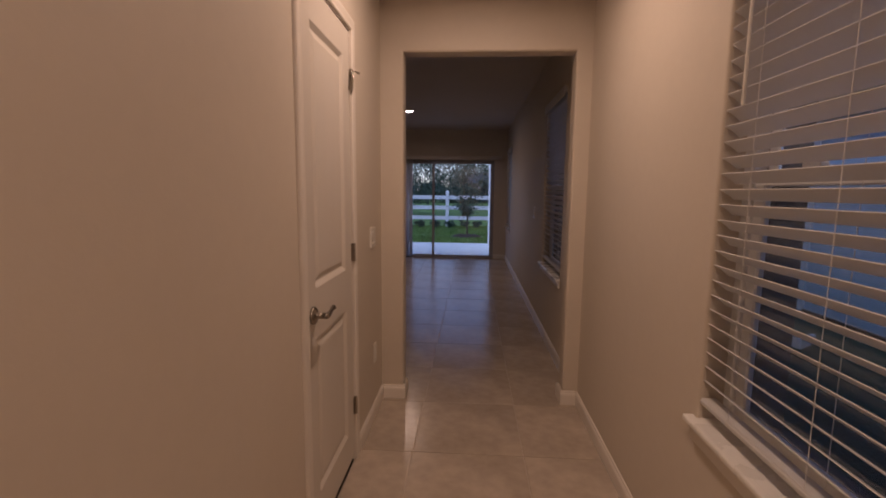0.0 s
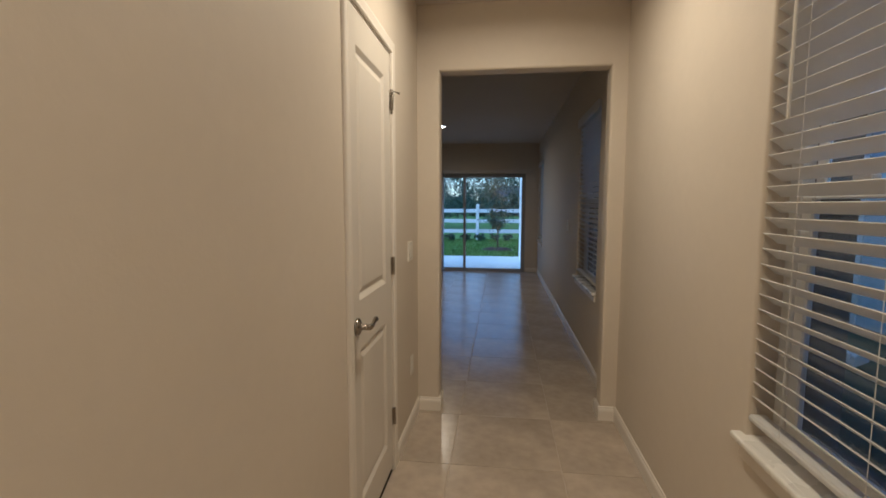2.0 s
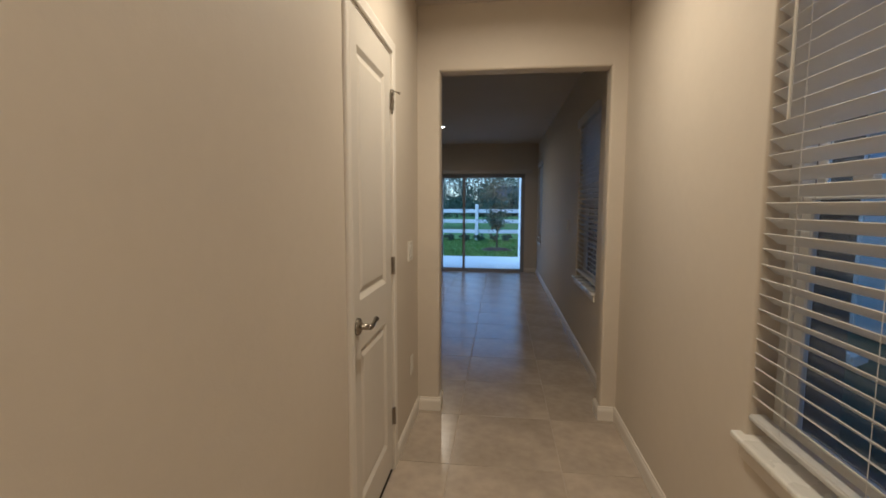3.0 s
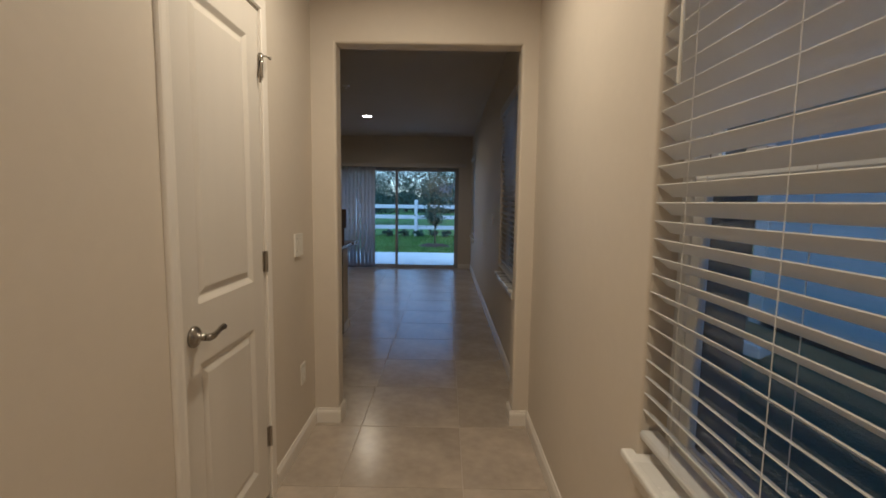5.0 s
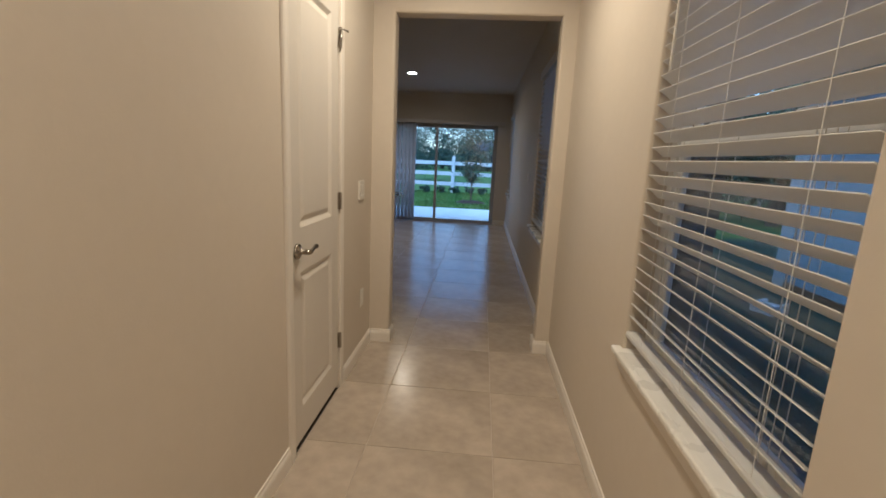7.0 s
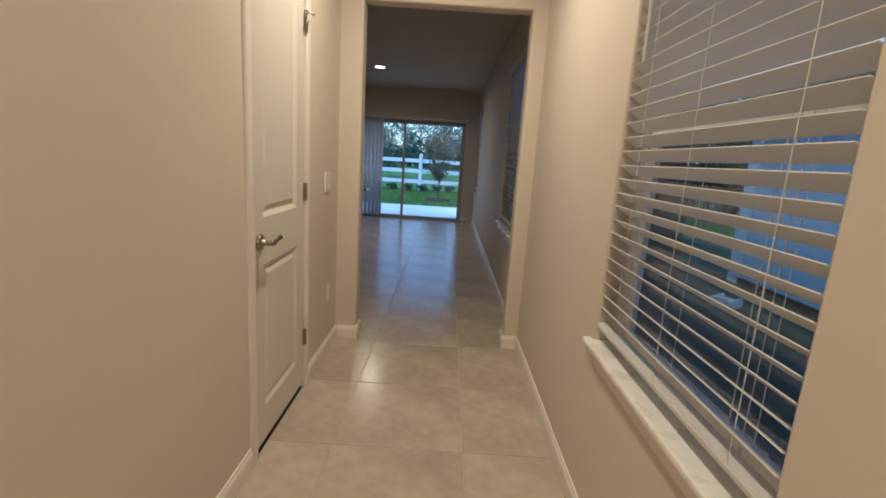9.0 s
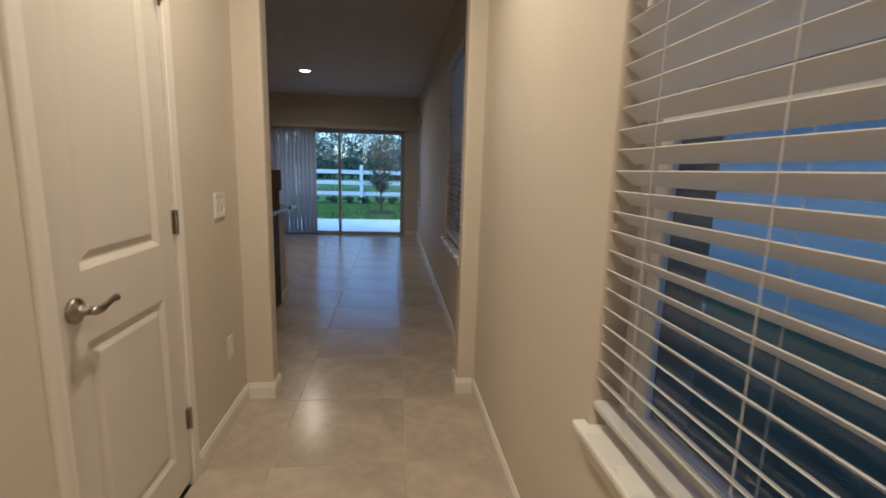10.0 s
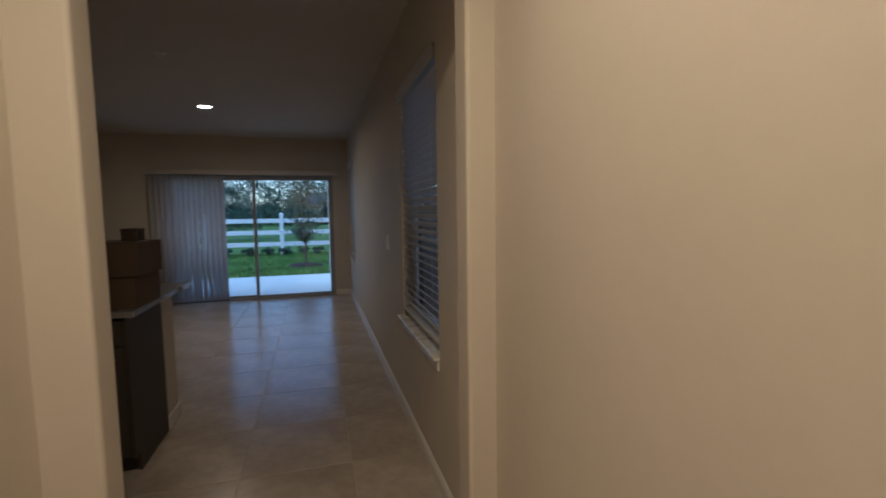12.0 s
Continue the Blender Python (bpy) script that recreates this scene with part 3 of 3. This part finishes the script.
def vane():
    bm = bmesh.new()
    n = 8
    a = []
    for i in range(n + 1):
        s = (i / n - 0.5) * 0.089
        c = 0.012 * (1 - (2 * i / n - 1) ** 2)
        a.append([bm.verts.new((s, c + d, z)) for z in (0.035, 2.07) for d in (0, 0.0012)])
    for p, q in zip(a, a[1:]):
        for j, k in ((0, 1), (1, 3), (3, 2), (2, 0)):
            bm.faces.new((p[j], p[k], q[k], q[j]))
    bm.faces.new((a[0][0], a[0][2], a[0][3], a[0][1])), bm.faces.new((a[-1][0], a[-1][1], a[-1][3], a[-1][2]))
    bmesh.ops.recalc_face_normals(bm, faces=bm.faces)
    me = bpy.data.meshes.new("vane")
    bm.to_mesh(me)
    bm.free()
    me.materials.append(VANE)
    for p in me.polygons:
        p.use_smooth = True
    return me


vm = vane()
rng = random.Random(5)
for k in range(14):
    turn = 55 - 0.55 * k
    share("vane", vm, vb, 0.06 + k * 0.0765 + rng.uniform(-0.003, 0.003), -0.055, 0, 0, 0, turn + rng.uniform(-3, 3))
    part("vane_clip", one(0.055 + k * 0.0765, 0.065 + k * 0.0765, -0.062, -0.048, 2.062, 2.074, 0.002, 1), PLASTIC, vb)

# ---- the kitchen island and what stands on it ----
isl = thing("kitchen_island", -1.03, 4.48, 0, "dark-stained kitchen island cabinet with a pale stone top", "kitchen island")
part("body", one(-0.5, 0.58, 0.02, 0.56, 0.10, 0.885, 0.004), CABINET, isl)
part("toe_kick", one(-0.46, 0.575, 0.085, 0.555, 0.0, 0.099), BRONZE, isl, "dark recessed toe kick")
us, zs = [0.0, 0.075, 0.56], [0.0, 0.10, 0.884]
part("end_panel", sheet_with_holes(us, zs, lambda u, z: u > us[1] or z > zs[1], lambda u, z, d: (d, u, z), 0.581, 0.599, 0.0), CABINET, isl)
for x in (-0.49, -0.13, 0.225):
    dr = part("cabinet_door", one(x, x + 0.35, 0.0, 0.0195, 0.115, 0.72, 0.003), CABINET, isl)
    part("knob", tube(bmesh.new(), [(x + 0.31, 0.0, 0.66), (x + 0.31, -0.022, 0.66), (x + 0.31, -0.026, 0.66)], [0.006, 0.014, 0.008], 12), NICKEL, dr, "", True)
    part("drawer", one(x, x + 0.35, 0.0, 0.0195, 0.735, 0.87, 0.003), CABINET, isl)
part("knee_wall", one(-0.5, 0.597, 0.5615, 0.80, 0.0, 0.884, 0.006), WALL, isl, "beige painted knee wall")
part("skirting", one(0.5975, 0.609, 0.565, 0.812, 0.0, 0.09, 0.003), TRIM, isl)
part("skirting", one(-0.5, 0.609, 0.801, 0.812, 0.0, 0.09, 0.003), TRIM, isl)
tagged(obj("countertop", one(-1.6, -0.385, 4.445, 5.28, 0.886, 0.918, 0.004), COUNTER), "pale speckled stone countertop on the island", "countertop")
tagged(obj("bar_top", one(-1.6, -0.365, 5.282, 5.52, 0.886, 0.918, 0.004), COUNTER), "overhanging end of the pale stone countertop", "countertop")


def carton(name, x, y, z, w, d, h, rz, label, m):
    c = thing(name, x, y, z, label, "box", rz=rz)
    part("carton", one(-w / 2, w / 2, -d / 2, d / 2, 0, h, 0.004), m, c)
    for s in (-1, 1):
        part("flap", one(-w / 2 + 0.002, w / 2 - 0.002, min(0, s * d / 2) + 0.002, max(0, s * d / 2) - 0.002, h + 0.0005, h + 0.004, 0.001, 1), m, c)
    part("tape", one(-w / 2, w / 2, -0.024, 0.024, h + 0.0045, h + 0.0052), TAPE, c, "strip of packing tape")
    return c


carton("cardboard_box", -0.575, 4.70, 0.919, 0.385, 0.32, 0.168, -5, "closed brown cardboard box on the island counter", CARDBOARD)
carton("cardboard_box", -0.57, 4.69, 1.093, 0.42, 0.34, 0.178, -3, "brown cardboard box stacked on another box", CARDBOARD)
sb = thing("small_box", -0.46, 4.74, 1.277, "small dark brown box on top of the cartons", "box", rz=-6)
part("carton", one(-0.042, 0.042, -0.05, 0.05, 0.0, 0.055, 0.004), DARKBOX, sb)
part("lid", one(-0.044, 0.044, -0.052, 0.052, 0.0555, 0.068, 0.004), DARKBOX, sb)

# ---- outdoors ----
GZ = -0.06
gb = bmesh.new()
bmesh.ops.create_grid(gb, x_segments=60, y_segments=60, size=900, matrix=Matrix.Translation((0, 0, GZ)))
tagged(obj("ground", gb, LAWN), "green lawn reaching to the distance", "lawn", kind="structure")
tagged(obj("patio", one(-4.4, 3.0, YF + 0.185, 12.95, -0.3, -0.035, 0.01), CONCRETE), "pale bare concrete patio slab", "patio", kind="structure")

wall_x("wall_patio_side", 0.865, 1.12, YF + 0.182, 12.96, -0.06, CEIL, [], "pale painted stucco wall along the patio's side", PALEWALL, 0.0)

rng = random.Random(88)
gv, gf = [], []
for _ in range(24000):
    x, y = rng.uniform(-4.2, 3.2), rng.uniform(12.98, 19.6)
    if math.hypot(x - 0.27, y - 15.1) < 0.56:
        continue
    a, hgt = rng.uniform(0, 6.28), rng.uniform(0.025, 0.075)
    dx, dy = math.cos(a) * 0.012, math.sin(a) * 0.012
    lx, ly = rng.uniform(-0.03, 0.03), rng.uniform(-0.03, 0.03)
    i = len(gv)
    gv += [(x - dx, y - dy, GZ - 0.005), (x + dx, y + dy, GZ - 0.005), (x + lx, y + ly, GZ + hgt)]
    gf.append((i, i + 1, i + 2))
gme = bpy.data.meshes.new("grass")
gme.from_pydata(gv, [], gf)
gme.materials.append(GRASS)
tagged(new("grass", gme), "short uneven green grass blades on the lawn", "grass", kind="stuff")

fence = thing("ranch_fence", -0.60, 19.1, GZ, "white vinyl three-rail ranch fence across the lawn", "fence")
for k in range(-6, 7):
    bm = one(-0.065, 0.065, -0.065, 0.065, -0.2, 1.44, 0.006)
    p = part("post", bm, FENCE, fence)
    p.location.x = k * 2.44
    bm = one(-0.078, 0.078, -0.078, 0.078, 1.44, 1.455, 0.004)
    bmesh.ops.create_cone(bm, cap_ends=True, segments=4, radius1=0.10, radius2=0.005, depth=0.05, matrix=Matrix.LocRotScale((0, 0, 1.48), Euler((0, 0, math.pi / 4)), None))
    part("post_cap", bm, FENCE, p)
for z in (0.30, 0.72, 1.14):
    for k in range(-6, 6):
        part("rail", one(k * 2.44 + 0.066, (k + 1) * 2.44 - 0.066, -0.02, 0.02, z, z + 0.15, 0.004, 1), FENCE, fence)


def leaves(n, centre, spread, size, seed, clumps):
    """Many small leaves gathered in clumps, as one mesh."""
    rng = random.Random(seed)
    heads = []
    while len(heads) < clumps:
        p = Vector((rng.uniform(-1, 1), rng.uniform(-1, 1), rng.uniform(-1, 1)))
        if p.length < 1:
            heads.append((Vector((p.x * spread[0], p.y * spread[1], p.z * spread[2])) + Vector(centre), rng.uniform(0.16, 0.34) * min(spread)))
    verts, faces = [], []
    for _ in range(n):
        c, r = rng.choice(heads)
        p = c + Vector((rng.gauss(0, 1), rng.gauss(0, 1), rng.gauss(0, 0.7))) * r
        q = Euler((rng.uniform(0, 6.3), rng.uniform(0, 6.3), rng.uniform(0, 6.3))).to_matrix()
        s = size * rng.uniform(0.6, 1.3)
        i = len(verts)
        verts += [p + q @ Vector(t) for t in ((-s, 0, 0), (0, -s * 0.42, 0), (s, 0, 0), (0, s * 0.42, 0.1 * s))]
        faces.append((i, i + 1, i + 2, i + 3))
    bm = bmesh.new()
    me = bpy.data.meshes.new("crown")
    me.from_pydata([tuple(v) for v in verts], [], faces)
    bm.from_mesh(me)
    bpy.data.meshes.remove(me)
    return bm, [h[0] for h in heads]


def tree(name, x, y, trunk_h, trunk_r, spread, n, size, seed, clumps, label, material):
    t = thing(name, x, y, GZ, label, "tree")
    cz = trunk_h + spread[2] * 0.55
    crown, heads = leaves(n, (0, 0, cz), spread, size, seed, clumps)
    rng = random.Random(seed + 1)
    bm = tube(bmesh.new(), [(0, 0, -0.1), (rng.uniform(-1, 1) * 0.1 * spread[0], 0.02, trunk_h * 0.6), (0, 0, trunk_h), (0.03, 0, cz + spread[2] * 0.5)], [trunk_r * 1.25, trunk_r, trunk_r * 0.85, trunk_r * 0.2], 10)
    part("trunk", bm, BARK, t, "", True)
    for h in heads[:14]:
        a = Vector((0, 0, min(max(h.z - 0.5 * spread[2], trunk_h * 0.75), cz + spread[2] * 0.3)))
        mid = (a + h) / 2 + Vector((0, 0, -0.06 * spread[2]))
        part("limb", tube(bmesh.new(), [a, mid, h], [trunk_r * 0.45, trunk_r * 0.28, trunk_r * 0.08], 6), BARK, t)
    part("crown", crown, material, t)
    return t


tree("young_tree", 0.27, 15.1, 0.80, 0.022, (0.34, 0.34, 0.55), 1700, 0.042, 11, 24, "young dark-leaved tree in a mulch ring", LEAF)
tree("brown_leaved_tree", -0.05, 26.0, 1.5, 0.07, (1.05, 1.0, 1.4), 2700, 0.065, 15, 40, "thin brown-leaved tree beyond the fence", YELLOWLEAF)
bm = bmesh.new()
rng = random.Random(3)
ringv = []
for k in range(28):
    a = 2 * math.pi * k / 28
    ringv.append((math.cos(a) * rng.uniform(0.46, 0.56), math.sin(a) * rng.uniform(0.44, 0.54)))
cv = bm.verts.new((0, 0, 0.07))
inner = [bm.verts.new((x * 0.6, y * 0.6, rng.uniform(0.04, 0.075))) for x, y in ringv]
outer = [bm.verts.new((x, y, -0.01)) for x, y in ringv]
for k in range(28):
    j = (k + 1) % 28
    bm.faces.new((cv, inner[k], inner[j]))
    bm.faces.new((inner[k], outer[k], outer[j], inner[j]))
mu = obj("mulch_bed", bm, MULCH)
mu.location = (0.27, 15.1, GZ)
tagged(mu, "round bed of brown mulch on the lawn", "mulch bed")

sh = thing("shrub", -3.0, 18.75, GZ, "small dark green shrub planted along the fence", "shrub", "fence shrubs")
cr, hd = leaves(420, (0, 0, 0.17), (0.2, 0.2, 0.14), 0.045, 21, 12)
part("foliage", cr, LEAF, sh)
part("stem", tube(bmesh.new(), [(0, 0, -0.03), (0, 0, 0.2)], [0.012, 0.006], 6), BARK, sh)
rng = random.Random(9)
for k in range(1, 13):
    copy_thing(sh, pose(-3.0 + k * 0.62 + rng.uniform(-0.1, 0.1), 18.7 + rng.uniform(-0.1, 0.1), GZ, 0, 0, rng.uniform(0, 360)))

oak = tree("oak_tree", -4.4, 29.0, 1.5, 0.14, (3.3, 2.4, 2.0), 5400, 0.085, 31, 54, "broad dark oak tree beyond the fence", LEAF)
far_oak = tree("oak_tree", 3.6, 30.0, 2.4, 0.15, (2.2, 2.2, 1.9), 7000, 0.10, 41, 40, "green oak tree beyond the fence", LEAF)
tree("tall_oak_tree", 4.6, 46.0, 2.6, 0.2, (4.4, 3.0, 2.8), 3800, 0.11, 71, 60, "tall thin-leaved oak tree across the field", LEAF)
rng = random.Random(17)
for k in range(16):
    copy_thing(oak, pose(-30 + k * 4.0 + rng.uniform(-1, 1), 68 + rng.uniform(-6, 12), GZ, 0, 0, rng.uniform(0, 360)) @ Matrix.Scale(rng.uniform(0.85, 1.45), 4))
for x, y, a in ((8.5, 13.0, 40), (11.5, 17.5, 110), (8.0, 19.0, 210), (13.5, 13.5, 300), (16.0, 20.0, 20)):
    copy_thing(far_oak, pose(x, y, GZ - 0.8, 0, 0, a))
hedge = thing("wood_edge", 0, 60, GZ, "dark line of brush along the far field", "hedge", kind="stuff")
bmh, hh = leaves(17000, (0, 0, 1.2), (26, 1.8, 1.35), 0.22, 51, 300)
part("foliage", bmh, LEAF, hedge)

house = thing("far_house", 3.5, 72, GZ, "distant pale house with a grey shingle roof", "house")
part("wall", one(-6, 6, -3, 3, 0, 2.7, 0.02), PALESTUCCO, house)
bm = bmesh.new()
v = [bm.verts.new(p) for p in ((-6.5, -3.6, 2.6), (6.5, -3.6, 2.6), (6.5, 3.6, 2.6), (-6.5, 3.6, 2.6), (-3.2, 0, 4.4), (3.2, 0, 4.4))]
for f in ((0, 1, 5, 4), (1, 2, 5), (2, 3, 4, 5), (3, 0, 4), (0, 3, 2, 1)):
    bm.faces.new([v[i] for i in f])
bmesh.ops.recalc_face_normals(bm, faces=bm.faces)
part("roof", bm, SHINGLE, house)
for x in (-4.2, -1.5, 1.6, 4.3):
    wn_ = part("window", one(x - 0.55, x + 0.55, -3.06, -3.001, 0.9, 2.2, 0.01), VINYL, house)
    part("pane", one(x - 0.48, x + 0.48, -3.07, -3.061, 0.97, 2.13), DARKGLASS, wn_)

nb = thing("neighbour_house", 4.35, 5.95, GZ, "pale stucco wall of the next house across the side yard", "house")
part("wall", one(0, 8, -16, 0, -0.05, 2.55, 0.01), BLUESTUCCO, nb)
part("soffit", one(-0.45, 0.0, -16.4, 0.45, 2.50, 2.54, 0.004), FENCE, nb)
part("gutter", one(-0.56, -0.451, -16.4, 0.45, 2.42, 2.57, 0.02), FENCE, nb, "white roof gutter")
bm = bmesh.new()
v = [bm.verts.new(p) for p in ((-0.5, -16.5, 2.58), (8.5, -16.5, 2.58), (8.5, 0.5, 2.58), (-0.5, 0.5, 2.58), (4, -12, 4.2), (4, -4, 4.2))]
for f in ((0, 1, 4), (1, 2, 5, 4), (2, 3, 5), (3, 0, 4, 5), (0, 3, 2, 1)):
    bm.faces.new([v[i] for i in f])
bmesh.ops.recalc_face_normals(bm, faces=bm.faces)
part("roof", bm, SHINGLE, nb)
part("corner_trim", one(-0.022, -0.001, -0.20, 0.02, -0.05, 2.49, 0.005), PALESTUCCO, nb, "pale raised corner trim")
part("base_band", one(-0.03, -0.001, -16, -0.201, 0.0, 0.12, 0.005), BRONZE, nb, "dark band along the foot of the wall")
spb = thing("splash_block", 3.55, 4.7, GZ, "small pale concrete splash block on the grass", "splash block", rz=35)
bm = one(-0.16, 0.16, -0.11, 0.11, -0.03, 0.09, 0.012)
box(bm, -0.16, 0.16, -0.11, -0.08, 0.085, 0.13, 0.01)
box(bm, -0.16, 0.16, 0.08, 0.11, 0.085, 0.13, 0.01)
box(bm, -0.16, -0.13, -0.08, 0.08, 0.085, 0.15, 0.01)
part("block", bm, FENCE, spb)

# Sheet laid over the lawn; its dark colour stands in for side-yard shade.
bed = bmesh.new()
bmesh.ops.create_grid(bed, x_segments=14, y_segments=40, size=1, matrix=Matrix.LocRotScale((2.86, 0.6, GZ + 0.02), None, (1.46, 9.2, 1)))
rng = random.Random(77)
for v in bed.verts:
    v.co.z += rng.uniform(0, 0.03)
tagged(obj("dimmed_lawn_sheet", bed, DIMLAWN), "dark sheet painted as dim lawn in the narrow side yard", "planting bed")

# Second sheet with the same painted shade, past the next house's corner.
yard = bmesh.new()
bmesh.ops.create_grid(yard, x_segments=16, y_segments=16, size=1, matrix=Matrix.LocRotScale((6.2, 7.9, GZ + 0.02), None, (1.85, 1.85, 1)))
for v in yard.verts:
    v.co.z += rng.uniform(0, 0.03)
tagged(obj("dimmed_lawn_sheet", yard, DIMLAWN), "dark sheet painted as dim lawn behind the next house", "planting bed")

# ---- floor tiles ----
SIZE, JOINT = 0.592, 0.005
TX, TY = 0.703, 3.105
tile_cache = {}


def tile_mesh(w, d):
    key = (round(w, 3), round(d, 3))
    if key not in tile_cache:
        bm = bmesh.new()
        e = 0.0012
        lo = [bm.verts.new(p) for p in ((0, 0, -0.010), (w, 0, -0.010), (w, d, -0.010), (0, d, -0.010))]
        md = [bm.verts.new(p) for p in ((0, 0, -0.0012), (w, 0, -0.0012), (w, d, -0.0012), (0, d, -0.0012))]
        hi = [bm.verts.new(p) for p in ((e, e, 0), (w - e, e, 0), (w - e, d - e, 0), (e, d - e, 0))]
        for a, b in ((lo, md), (md, hi)):
            for k in range(4):
                bm.faces.new((a[k], a[(k + 1) % 4], b[(k + 1) % 4], b[k]))
        bm.faces.new(hi)
        me = bpy.data.meshes.new("tile")
        bm.to_mesh(me)
        bm.free()
        me.materials.append(TILE)
        tile_cache[key] = me
    return tile_cache[key]


def lay(x0, x1, y0, y1):
    for i in range(-12, 4):
        for k in range(-12, 16):
            a, b = max(x0, TX + i * SIZE + JOINT / 2), min(x1, TX + (i + 1) * SIZE - JOINT / 2)
            c, d = max(y0, TY + k * SIZE + JOINT / 2), min(y1, TY + (k + 1) * SIZE - JOINT / 2)
            if b - a > 0.01 and d - c > 0.01:
                share("tile", tile_mesh(b - a, d - c), floor, a, c, 0)


lay(XL, XR, Y0, TY + SIZE)
lay(RL, XL, YH1, TY + SIZE)
lay(RL, XR, TY + SIZE, YF)
